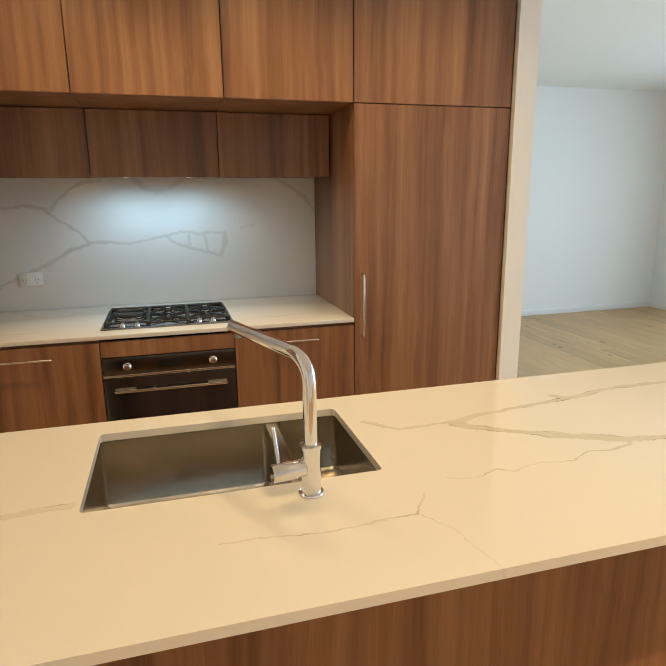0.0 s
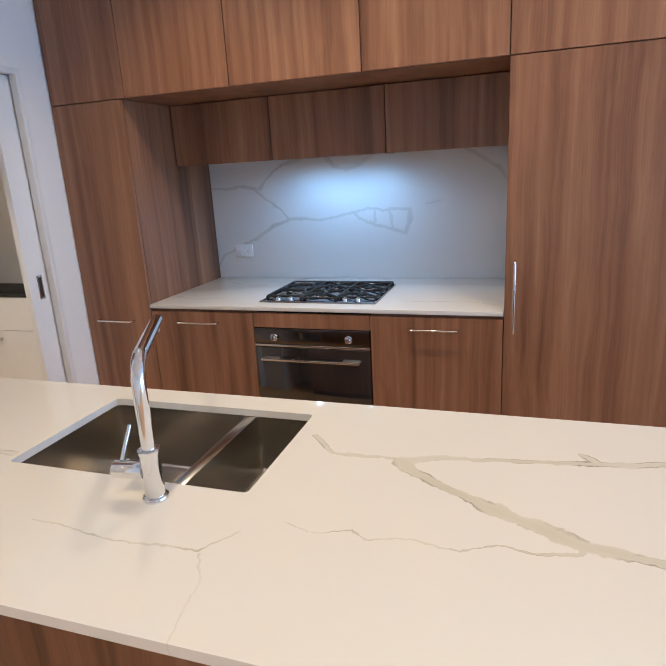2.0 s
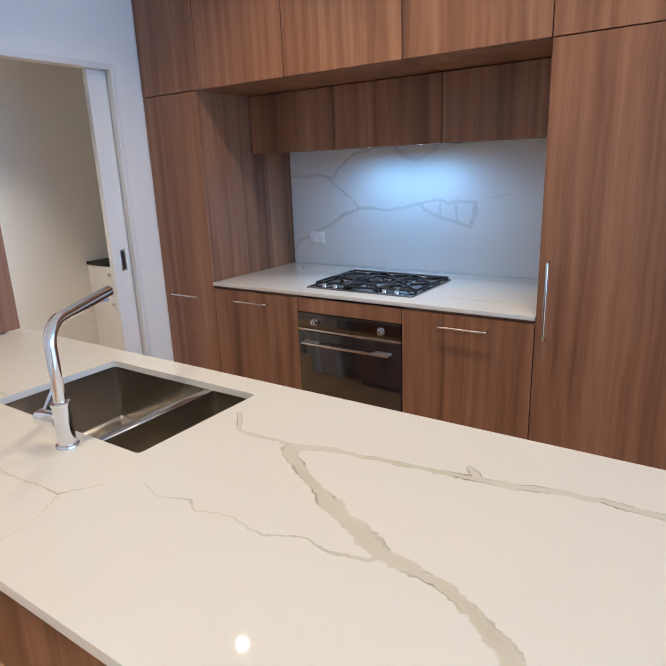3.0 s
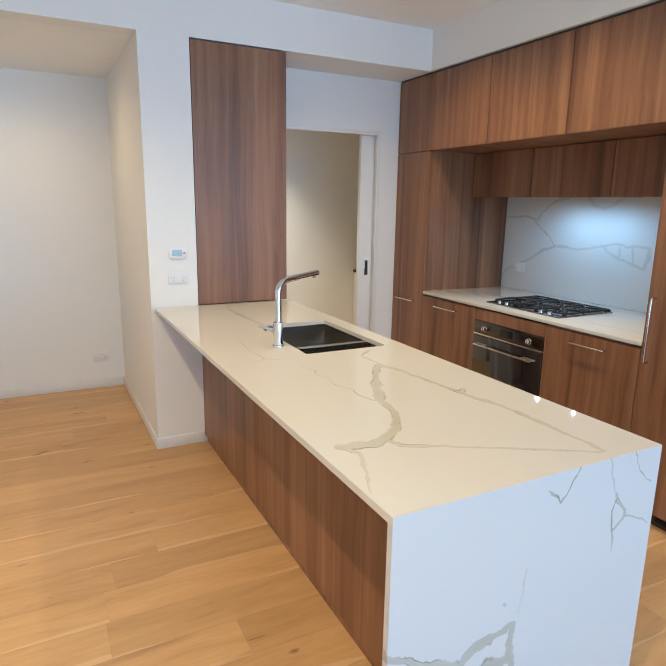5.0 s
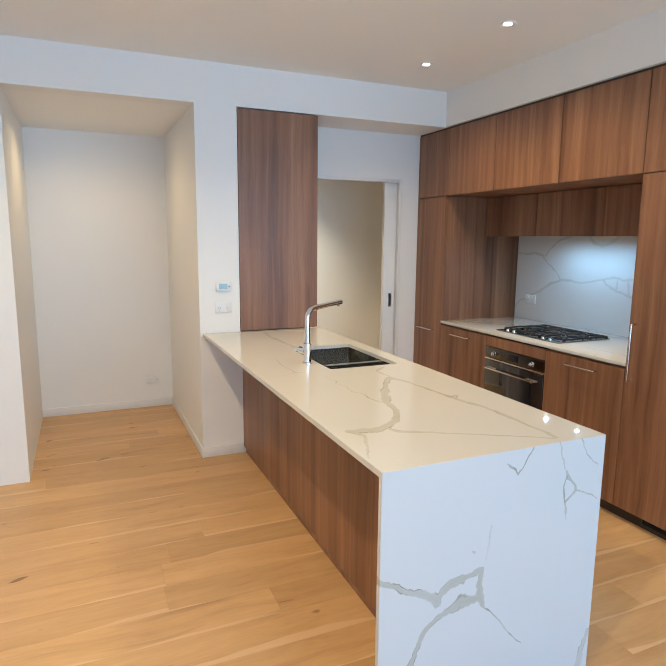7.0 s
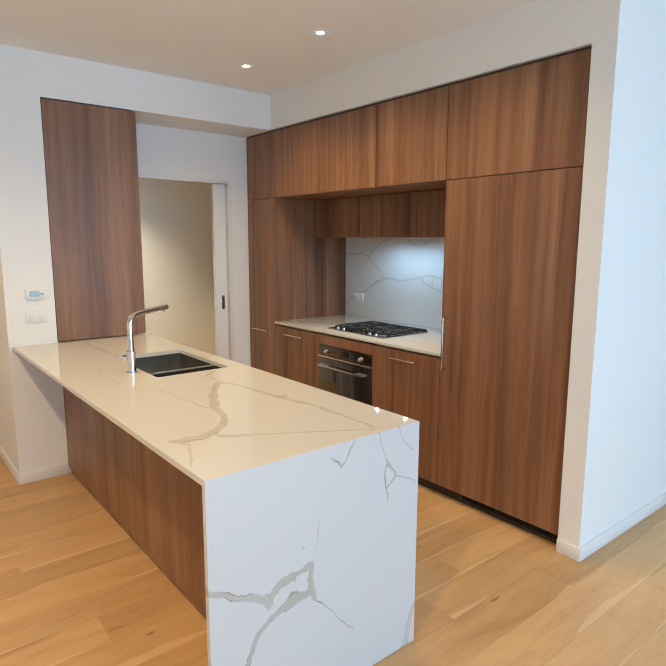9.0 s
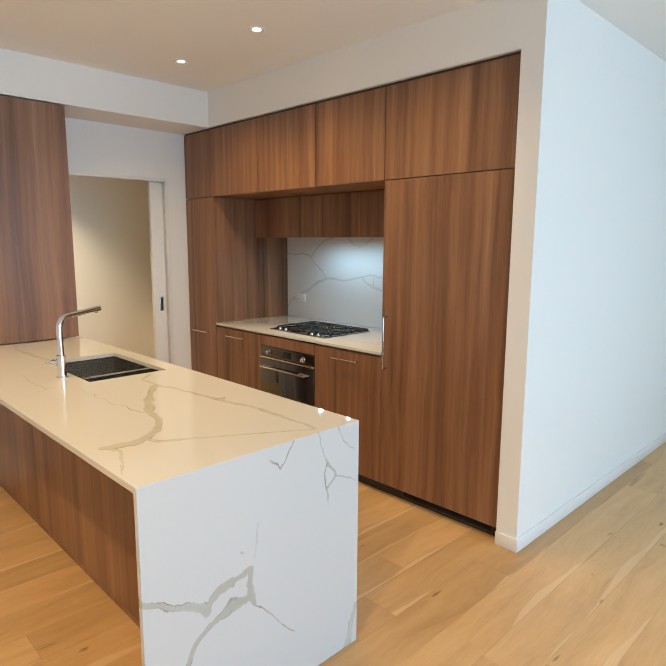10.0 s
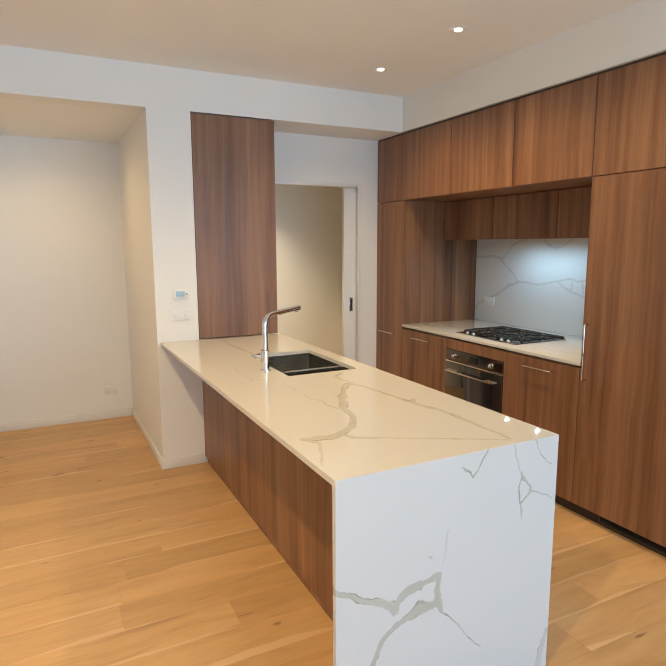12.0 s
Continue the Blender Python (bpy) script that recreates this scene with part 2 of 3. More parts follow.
# veins of the island top
TOP_LONG = [
    (0.010, 0.006, 0.8, [(0.50, -1.30), (0.572, -1.375), (0.713, -1.372)]),
    (0.017, 0.007, 0.8, [(0.74, -1.375), (0.811, -1.345), (0.90, -1.34)]),
    (0.008, 0.016, 0.9, [(0.90, -1.34), (1.04, -1.318), (1.15, -1.308)]),
    (0.015, 0.009, 0.75, [(1.15, -1.308), (1.367, -1.264), (1.68, -1.272)]),
    (0.010, 0.018, 0.75, [(1.108, -1.272), (1.14, -1.302)]),
]
TOP_BOLD = [
    (0.026, 0.012, 0.9, [(0.738, -1.385), (0.755, -1.415), (0.84, -1.466)]),
    (0.012, 0.028, 1.0, [(0.84, -1.466), (0.90, -1.505), (1.05, -1.582)]),
    (0.026, 0.013, 1.0, [(1.05, -1.582), (1.10, -1.602), (1.20, -1.618)]),
    (0.013, 0.026, 1.0, [(1.20, -1.618), (1.32, -1.69), (1.375, -1.76)]),
    (0.024, 0.028, 0.9, [(1.375, -1.76), (1.392, -1.81), (1.37, -1.895)]),
    (0.014, 0.005, 0.8, [(1.375, -1.76), (1.43, -1.742), (1.54, -1.54), (1.69, -1.285)]),
    (0.014, 0.004, 0.6, [(1.37, -1.895), (1.43, -1.87), (1.62, -1.952)]),
]
TOP_FINE = [
    (0.010, 0.002, 0.9, [(1.094, -1.605), (1.082, -1.623), (1.02, -1.638), (0.954, -1.632)]),
    (0.0022, 0.0032, 0.6, [(0.954, -1.632), (0.893, -1.665), (0.80, -1.653), (0.727, -1.672)]),
    (0.0032, 0.0022, 0.7, [(0.727, -1.672), (0.695, -1.65), (0.634, -1.675), (0.57, -1.655)]),
    (0.0022, 0.0034, 0.7, [(0.07, -1.76), (0.28, -1.78), (0.45, -1.77)]),
    (0.004, 0.002, 0.9, [(0.45, -1.77), (0.50, -1.70)]),
    (0.0025, 0.0022, 0.35, [(0.46, -1.775), (0.50, -1.84), (0.52, -1.965)]),
    (0.012, 0.014, 0.5, [(-0.86, -1.54), (-0.65, -1.57), (-0.20, -1.54)]),
]
TOP_STONE = marble("benchtop_stone", "xy", TOP_LONG + TOP_BOLD + TOP_FINE)
# veins of the waterfall end
END_BOLD = [
    (0.018, 0.011, 0.95, [(-1.985, 0.575), (-1.96, 0.555), (-1.912, 0.536), (-1.87, 0.508)]),
    (0.012, 0.022, 1.0, [(-1.87, 0.508), (-1.827, 0.492), (-1.789, 0.471), (-1.763, 0.451)]),
    (0.013, 0.019, 1.0, [(-1.763, 0.451), (-1.742, 0.472), (-1.71, 0.494), (-1.669, 0.501)]),
    (0.015, 0.010, 1.0, [(-1.669, 0.501), (-1.627, 0.506), (-1.596, 0.520)]),
    (0.010, 0.018, 1.0, [(-1.596, 0.515), (-1.598, 0.462), (-1.592, 0.415)]),
    (0.016, 0.003, 1.0, [(-1.592, 0.415), (-1.572, 0.378)]),
    (0.016, 0.026, 1.0, [(-1.592, 0.418), (-1.627, 0.420), (-1.67, 0.424)]),
    (0.024, 0.011, 1.0, [(-1.67, 0.424), (-1.70, 0.410), (-1.727, 0.404), (-1.752, 0.392)]),
    (0.011, 0.016, 0.95, [(-1.752, 0.392), (-1.799, 0.355), (-1.825, 0.31), (-1.844, 0.27), (-1.88, 0.18)]),
]
END_FINE = [
    (0.003, 0.0028, 0.9, [(-1.572, 0.378), (-1.539, 0.345), (-1.492, 0.282), (-1.433, 0.226), (-1.41, 0.20)]),
    (0.003, 0.0045, 0.9, [(-1.513, 0.863), (-1.476, 0.837), (-1.467, 0.819)]),
    (0.004, 0.003, 0.8, [(-1.467, 0.819), (-1.449, 0.837), (-1.411, 0.905)]),
    (0.004, 0.003, 0.7, [(-1.297, 0.905), (-1.288, 0.861), (-1.264, 0.803)]),
    (0.005, 0.007, 0.95, [(-1.26, 0.795), (-1.248, 0.772), (-1.219, 0.749), (-1.21, 0.722)]),
    (0.006, 0.007, 0.9, [(-1.21, 0.722), (-1.24, 0.697), (-1.257, 0.690)]),
    (0.004, 0.005, 0.8, [(-1.252, 0.778), (-1.266, 0.745), (-1.260, 0.69)]),
    (0.007, 0.002, 0.8, [(-1.257, 0.69), (-1.247, 0.62)]),
    (0.003, 0.003, 0.9, [(-1.21, 0.722), (-1.158, 0.70), (-1.11, 0.672)]),
    (0.003, 0.003, 0.8, [(-1.202, 0.905), (-1.174, 0.851), (-1.123, 0.802)]),
    (0.004, 0.006, 0.28, [(-1.562, 0.66), (-1.582, 0.55)]),
    (0.010, 0.024, 0.7, [(-1.10, 0.16), (-1.130, 0.075), (-1.145, 0.0)]),
    (0.005, 0.005, 0.5, [(-1.634, 0.585), (-1.628, 0.580)]),
]
# Benchtop stone again, ground and veins tinted cooler for the daylight on this end.
END_STONE = marble("waterfall_stone", "yz", END_BOLD + END_FINE, (0.60, 0.605, 0.61), 0.03, (0.40, 0.385, 0.325), 0.95, 0.85)
# veins of the splashback
SPLASH_WEST = [
    (0.009, 0.017, 0.9, [(-0.89, 1.462), (-0.78, 1.452), (-0.70, 1.465), (-0.595, 1.447)]),
    (0.010, 0.009, 0.9, [(-0.595, 1.447), (-0.572, 1.42), (-0.523, 1.376), (-0.449, 1.333), (-0.385, 1.258)]),
    (0.014, 0.010, 0.85, [(-0.56, 1.45), (-0.53, 1.49), (-0.458, 1.546), (-0.405, 1.579)]),
    (0.010, 0.020, 0.7, [(-0.405, 1.579), (-0.304, 1.60)]),
    (0.011, 0.017, 0.9, [(-0.378, 1.256), (-0.484, 1.224), (-0.553, 1.181)]),
    (0.015, 0.010, 0.85, [(-0.553, 1.181), (-0.636, 1.14), (-0.763, 1.083), (-0.849, 1.048), (-0.891, 0.976)]),
]
SPLASH_EAST = [
    (0.013, 0.011, 0.8, [(-0.385, 1.256), (-0.275, 1.262), (-0.187, 1.249), (-0.074, 1.268), (0.026, 1.289)]),
    (0.010, 0.012, 0.7, [(0.026, 1.289), (0.099, 1.308), (0.147, 1.308), (0.195, 1.290), (0.278, 1.302), (0.349, 1.295)]),
    (0.015, 0.018, 0.7, [(0.349, 1.295), (0.348, 1.23), (0.324, 1.165)]),
    (0.016, 0.010, 0.7, [(0.324, 1.165), (0.265, 1.185), (0.145, 1.213), (0.049, 1.256), (0.026, 1.289)]),
    (0.008, 0.010, 0.6, [(0.147, 1.305), (0.145, 1.216)]),
    (0.010, 0.012, 0.6, [(0.231, 1.291), (0.253, 1.197)]),
    (0.014, 0.018, 0.65, [(-0.132, 1.60), (-0.085, 1.554), (-0.014, 1.529), (0.059, 1.548), (0.131, 1.60)]),
    (0.012, 0.014, 0.75, [(0.654, 1.61), (0.743, 1.553), (0.831, 1.496), (0.89, 1.41)]),
    (0.008, 0.007, 0.4, [(0.442, 1.325), (0.523, 1.332)]),
]
SPLASH_STONE = marble("splashback_stone", "xz", SPLASH_WEST + SPLASH_EAST, (0.73, 0.72, 0.69), 0.10, (0.47, 0.46, 0.39), 0.85, 0.3, 0.6)
BENCH_STONE = marble("cooktop_bench_stone", "xy", [
    (0.006, 0.004, 0.6, [(0.42, 0.18), (0.55, 0.16), (0.70, 0.20), (0.88, 0.12)]),
    (0.012, 0.010, 0.4, [(-0.80, 0.70), (-0.66, 0.55), (-0.52, 0.50), (-0.40, 0.60)]),
    (0.010, 0.006, 0.4, [(-0.86, 0.20), (-0.72, 0.14), (-0.55, 0.16)]),
])


# ---- builders ----
def box_bm(x0, x1, y0, y1, z0, z1, bevel=0.0, segs=2):
    bm = bmesh.new()
    bmesh.ops.create_cube(bm, size=1.0)
    bmesh.ops.transform(bm, matrix=Matrix.Translation(((x0 + x1) / 2, (y0 + y1) / 2, (z0 + z1) / 2)) @ Matrix.Diagonal((x1 - x0, y1 - y0, z1 - z0, 1)), verts=bm.verts)
    if bevel:
        bmesh.ops.bevel(bm, geom=bm.edges[:], offset=bevel, segments=segs, affect="EDGES", profile=0.5)
    return bm


def join(*bms):
    out = bms[0]
    for b in bms[1:]:
        me = bpy.data.meshes.new("tmp")
        b.to_mesh(me)
        b.free()
        out.from_mesh(me)
        bpy.data.meshes.remove(me)
    return out


def lathe_bm(profile, m, segs=32):
    """A turned shape: (radius, height) pairs about local z, set by m."""
    bm = bmesh.new()
    rings = []
    for r, h in profile:
        rings.append([bm.verts.new(m @ Vector((r * math.cos(a), r * math.sin(a), h))) for a in (2 * math.pi * i / segs for i in range(segs))])
    for a, b in zip(rings, rings[1:]):
        for i in range(segs):
            bm.faces.new((a[i], a[(i + 1) % segs], b[(i + 1) % segs], b[i]))
    bm.faces.new(rings[0][::-1]), bm.faces.new(rings[-1])
    bmesh.ops.recalc_face_normals(bm, faces=bm.faces[:])
    return bm


def pipe_bm(points, radius, segs=20, flat=1.0):
    """A round tube along a line of points."""
    bm, rings = bmesh.new(), []
    pts = [Vector(p) for p in points]
    side = None
    for i, p in enumerate(pts):
        d = (pts[min(i + 1, len(pts) - 1)] - pts[max(i - 1, 0)]).normalized()
        if side is None:
            side = d.orthogonal().normalized()
        side = (side - d * side.dot(d)).normalized()
        up = d.cross(side)
        rings.append([bm.verts.new(p + side * radius * math.cos(a) + up * radius * flat * math.sin(a)) for a in (2 * math.pi * k / segs for k in range(segs))])
    for a, b in zip(rings, rings[1:]):
        for k in range(segs):
            bm.faces.new((a[k], a[(k + 1) % segs], b[(k + 1) % segs], b[k]))
    bm.faces.new(rings[0][::-1]), bm.faces.new(rings[-1])
    bmesh.ops.recalc_face_normals(bm, faces=bm.faces[:])
    return bm


def mesh_of(name, bm, material, smooth=True):
    me = bpy.data.meshes.new(name)
    bm.to_mesh(me)
    bm.free()
    me.materials.append(material)
    if smooth:
        for p in me.polygons:
            p.use_smooth = True
        me.set_sharp_from_angle(angle=radians(35))
    return me


def part(name, bm, material, parent, label=""):
    ob = new(name, mesh_of(name, bm, material))
    ob.parent = parent
    if parent.parent is None:
        ob.matrix_parent_inverse = Matrix.Translation(-parent.location)
    if label:
        tagged(ob, label)
    return ob


def thing(name, at, label, category, group=""):
    ob = new(name)
    ob.empty_display_size = 0.05
    ob.location = at
    return tagged(ob, label, category, group)


def setting(name, bm, material, label="", category=""):
    return tagged(new(name, mesh_of(name, bm, material)), label, category, "", "structure")


def bar_handle(parent, a, b, out, thick=0.005):
    """A slim D handle between a and b on a front, standing off by out along -y."""
    a, b = Vector(a), Vector(b)
    d = (b - a).normalized()
    o = Vector((0, -out, 0))
    r = 0.02
    pts = [a, a + o * 0.55]
    pts += [a + o * (1 - 0.45 * (1 - math.sin(t))) + d * r * 0.5 * (1 - math.cos(t)) for t in (0.4, 0.8, 1.2, 1.57)]
    pts += [b + o * (1 - 0.45 * (1 - math.sin(t))) - d * r * 0.5 * (1 - math.cos(t)) for t in (1.57, 1.2, 0.8, 0.4)]
    pts += [b + o * 0.55, b]
    return part("handle", pipe_bm(pts, thick, 12), HANDLE, parent, "slim satin metal bar handle")


# ---- the setting ----
H, HEAD = 2.704, 2.44          # ceilings of the room and of the hall
XW, XR, XE = -0.90, -1.315, 6.2   # bulkhead wall, recessed wall, window wall
YN, YS, YB = -0.02, -5.0, 3.5     # kitchen wall face, far sides of the living room

floor = setting("floor", join(box_bm(-2.95, 1.60, -5.15, 0.95, -0.12, -0.015), box_bm(1.60, 6.35, -5.15, 3.65, -0.12, -0.015)), SUB, "oiled oak board floor", "floor")
setting("ceiling", join(box_bm(-2.95, 1.60, -5.15, 0.95, H, H + 0.12), box_bm(1.60, 6.35, -5.15, 3.65, H, H + 0.12)), CEIL, "flat painted plasterboard ceiling", "ceiling")

wall_north = setting("wall_north", join(
    box_bm(-1.45, 1.842, YN, 0.90, HEAD + 0.005, H),
    box_bm(1.727, 1.842, YN, 0.90, 0, HEAD + 0.005),
    box_bm(-1.45, 1.727, 0.80, 0.90, 0, HEAD + 0.005)), WHITE, "cream painted wall framing the built-in kitchen", "wall")
setting("wall_return", box_bm(1.60, 1.842, 0.90, YB, 0, H), WHITE, "white painted side wall", "wall")
setting("wall_back", box_bm(1.60, 6.4, YB, YB + 0.15, 0, H), WHITE, "plain white living room wall", "wall")
setting("wall_south", box_bm(-3.2, 6.4, YS - 0.15, YS, 0, H), WHITE, "plain white living room wall", "wall")
setting("wall_east", join(
    box_bm(XE, XE + 0.15, YS, WY - 2.8, 0, H), box_bm(XE, XE + 0.15, WY + 2.8, YB, 0, H),
    box_bm(XE, XE + 0.15, WY - 2.8, WY + 2.8, 2.45, H), box_bm(XE, XE + 0.15, WY - 2.8, WY + 2.8, 0, 0.12)), WHITE, "plain white window wall", "wall")
wall_west = setting("wall_west", join(
    box_bm(-2.375, XW, -1.985, -1.70, 0, H),                    # pier beside the hall
    box_bm(-1.315, XW, -1.70, -1.115, 0, 0.884),                # low wall at the end of the island
    box_bm(-1.315, XW, -1.70, YN, HEAD, H),                     # bulkhead
    box_bm(-1.05, XW, -3.10, -1.985, HEAD, H),                  # head of the hall opening
    box_bm(-2.375, XW, YS, -3.10, 0, H)), WHITE, "white painted wall with a bulkhead", "wall")
DT, DL, DR = 2.055, -0.99, -0.178     # head and sides of the laundry doorway
setting("wall_recess", join(
    box_bm(-1.345, XR, DR, 0.80, 0, HEAD), box_bm(-1.445, -1.415, DR, 0.80, 0, HEAD),
    box_bm(-1.445, XR, DL, DR, DT, HEAD), box_bm(-1.445, XR, -1.70, DL, 0, HEAD)), WHITE, "white painted wall with a cavity sliding door", "wall")
setting("wall_hall_end", box_bm(-2.50, -2.375, -3.25, -1.70, 0, H), WHITE, "pale painted wall at the end of the hall", "wall")
setting("hall_ceiling", box_bm(-2.375, -1.05, -3.10, -1.985, HEAD, HEAD + 0.08), CEIL, "low painted hall ceiling", "ceiling")
setting("wall_laundry", join(
    box_bm(-2.95, -2.80, -1.70, 0.95, 0, HEAD), box_bm(-2.80, -1.445, 0.80, 0.95, 0, HEAD)), WHITE, "plain painted laundry wall", "wall")
setting("laundry_ceiling", box_bm(-2.95, -1.445, -1.70, 0.95, HEAD, HEAD + 0.08), CEIL, "painted laundry ceiling", "ceiling")


def skirting(name, x0, x1, y0, y1):
    setting(name, box_bm(x0, x1, y0, y1, 0, 0.072, 0.003), TRIM, "low white painted skirting board", "baseboard")


skirting("baseboard_pier_end", XW, XW + 0.012, -1.997, -1.690)
skirting("baseboard_pier_side", -2.375, XW, -1.997, -1.985)
skirting("baseboard_hall_end", -2.375, -2.363, -3.10, -1.997)
skirting("baseboard_return_end", 1.727, 1.854, YN - 0.012, YN)
skirting("baseboard_return_side", 1.842, 1.854, YN, YB)
skirting("baseboard_back", 1.854, XE, YB - 0.012, YB)

# doorway trim: slim jambs and head lining
setting("trim_door_jamb", box_bm(-1.350, XR + 0.006, DR - 0.012, DR + 0.016, 0, DT + 0.016, 0.002), TRIM, "slim white door jamb", "trim")
setting("trim_door_head", box_bm(-1.350, XR + 0.006, DL, DR - 0.012, DT - 0.012, DT + 0.016, 0.002), TRIM, "slim white door head", "trim")

window_1 = tagged(new("window_1"), "wide glazed living room window", "window", "", "structure")
window_1.location = (XE, WY, 0.12)
for dy in (-2.77, -0.94, 0.93, 2.77):
    part("window_frame", box_bm(XE + 0.02, XE + 0.10, WY + dy - 0.03, WY + dy + 0.03, 0.12, 2.45, 0.004), TRIM, window_1)
for z0, z1 in ((0.12, 0.18), (2.39, 2.45)):
    part("window_frame", box_bm(XE + 0.025, XE + 0.095, WY - 2.74, WY + 2.74, z0, z1, 0.004), TRIM, window_1)

# ---- sliding door ----
door = thing("sliding_door", (-1.38, -0.18, 0.01), "white sliding door mostly drawn into its wall cavity", "door")
part("leaf", box_bm(-1.398, -1.362, -0.300, 0.70, 0.01, DT - 0.012, 0.002), TRIM, door)
pull = part("flush_pull", join(box_bm(-1.364, -1.3605, -0.248, -0.213, 0.978, 1.100, 0.0012)), HANDLE, door, "recessed satin metal flush pull")
# Thin dark plate: the shade of the pull's hollow as colour.
part("recess_shade", box_bm(-1.3618, -1.3600, -0.241, -0.220, 0.988, 1.090, 0.0005), KICK, pull, "dark plate for the shaded hollow of the pull")

# ---- kitchen wall units ----
G = 0.0024      # half a joint between fronts


def front(parent, name, x0, x1, z0, z1, y=0.0, t=0.018, label=""):
    return part(name, box_bm(x0 + G, x1 - G, y, y + t, z0 + G, z1 - G, 0.001, 1), WOOD, parent, label)


ZT, ZS, ZK = 2.432, 1.915, 0.072
NL, NI, NR = -0.868, -0.893, 0.897
units = [
    ("tall_cabinet", XR + 0.004, NI, ZK, ZS, "narrow tall walnut veneer cabinet beside the white wall"),
    ("tall_cabinet", NR, 1.716, ZK, ZS, "wide tall walnut veneer cabinet with a vertical bar handle"),
]
for name, x0, x1, z0, z1, label in units:
    u = thing(name, ((x0 + x1) / 2, 0.3, 0), label, "cabinet", "tall kitchen cabinets")
    part("body", box_bm(x0 + 0.001, x1 - 0.001, 0.0195, 0.775, z0, z1 - 0.001), WOOD, u)
    d = front(u, "door", x0, x1, z0, z1)
    if x0 < 0:
        bar_handle(d, (-1.225, 0, 0.812), (-1.005, 0, 0.812), 0.032)
    else:
        bar_handle(d, (0.938, 0, 0.812), (0.938, 0, 1.125), 0.034, 0.006)
for x0, x1 in ((XR + 0.004, NL), (NL, -0.307), (-0.307, 0.307), (0.307, NR), (NR, 1.716)):
    u = thing("overhead_cabinet", ((x0 + x1) / 2, 0.3, ZS), "walnut veneer overhead cabinet below the bulkhead line", "cabinet", "overhead cabinets")
    part("body", box_bm(x0 + 0.001, x1 - 0.001, 0.0195, 0.775, ZS + 0.001, ZT - 0.002), WOOD, u)
    front(u, "door", x0, x1, ZS, ZT)
for x0, x1 in ((NI + 0.004, -0.307), (-0.307, 0.307), (0.307, NR - 0.004)):
    mid = abs(x0 + x1) < 0.1
    u = thing("rangehood_cabinet" if mid else "wall_cabinet", ((x0 + x1) / 2, 0.6, 1.595),
              "recessed walnut veneer cabinet hiding the rangehood" if mid else "recessed walnut veneer wall cabinet above the splashback", "cabinet", "recessed wall cabinets")
    part("body", box_bm(x0 + 0.001, x1 - 0.001, 0.4295, 0.766, 1.606, ZS - 0.008), WOOD, u)
    front(u, "door", x0, x1, 1.595, ZS - 0.001, 0.41)
    if mid:
        part("hood_insert", box_bm(-0.28, 0.28, 0.47, 0.74, 1.600, 1.6055, 0.002), TRAY, u, "steel rangehood underside")
        for lx in (-0.155, 0.155):
            part("hood_lamp", lathe_bm([(0.019, 0), (0.018, 0.0008), (0.014, 0.001)], pose(lx, 0.49, 1.6003, 180)), HOODLAMP, u, "lit cool white hood lamp")
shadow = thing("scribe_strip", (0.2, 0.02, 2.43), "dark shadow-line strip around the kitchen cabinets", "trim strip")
part("top_strip", box_bm(XR + 0.002, 1.726, 0.010, 0.030, ZT, HEAD + 0.0045), CARCASS, shadow)
part("side_strip", box_bm(1.7165, 1.726, 0.010, 0.030, 0.0, ZT), CARCASS, shadow)
# base units
for x0, x1, hx0, hx1, label in ((NI, -0.30, -0.722, -0.496, "walnut veneer base cabinet with a horizontal bar handle"), (0.30, NR, 0.489, 0.706, "walnut veneer base cabinet beside the oven")):
    u = thing("base_cabinet", ((x0 + x1) / 2, 0.3, 0), label, "cabinet", "base cabinets")
    part("body", box_bm(x0 + 0.001, x1 - 0.001, 0.0195, 0.765, ZK, 0.880), WOOD, u)
    d = front(u, "door", x0, x1, ZK, 0.872)
    bar_handle(d, (hx0, 0, 0.816), (hx1, 0, 0.816), 0.032)
oc = thing("oven_cabinet", (0, 0.3, 0), "walnut veneer housing around the built-in oven", "cabinet")
part("filler_panel", box_bm(-0.2985, 0.2985, 0, 0.018, 0.799, 0.872, 0.001, 1), WOOD, oc)
part("lower_panel", box_bm(-0.2985, 0.2985, 0, 0.018, ZK, 0.195, 0.001, 1), WOOD, oc)
part("body", box_bm(-0.299, 0.299, 0.56, 0.765, ZK, 0.880), CARCASS, oc)

kick = thing("kickboard", (0.2, 0.05, 0), "dark recessed kickboard under the kitchen units", "kickboard")
part("board", box_bm(XR, 1.722, 0.045, 0.060, 0, ZK - 0.001), KICK, kick)
vent = thing("kickboard_vent", (1.36, 0.03, 0), "dark metal ventilation grille in the kickboard", "vent")
part("frame", join(box_bm(1.06, 1.68, 0.030, 0.044, 0.060, 0.068, 0.001), box_bm(1.06, 1.68, 0.030, 0.044, 0.018, 0.026, 0.001),
                   box_bm(1.06, 1.068, 0.030, 0.044, 0.026, 0.060, 0.001), box_bm(1.672, 1.68, 0.030, 0.044, 0.026, 0.060, 0.001)), BRONZE, vent)
for i in range(4):
    part("slat", box_bm(1.068, 1.672, 0.034, 0.042, 0.030 + i * 0.0075, 0.0335 + i * 0.0075), IRON, vent)

bench = thing("cooktop_benchtop", (0.01, 0.38, 0.885), "pale veined stone benchtop holding the gas cooktop", "benchtop")
part("slab", box_bm(NI + 0.002, NR - 0.001, -0.006, 0.766, 0.884, 0.904, 0.002), BENCH_STONE, bench)
splash = thing("splashback", (0, 0.775, 0.904), "pale polished stone splashback with grey-beige veins", "splashback")
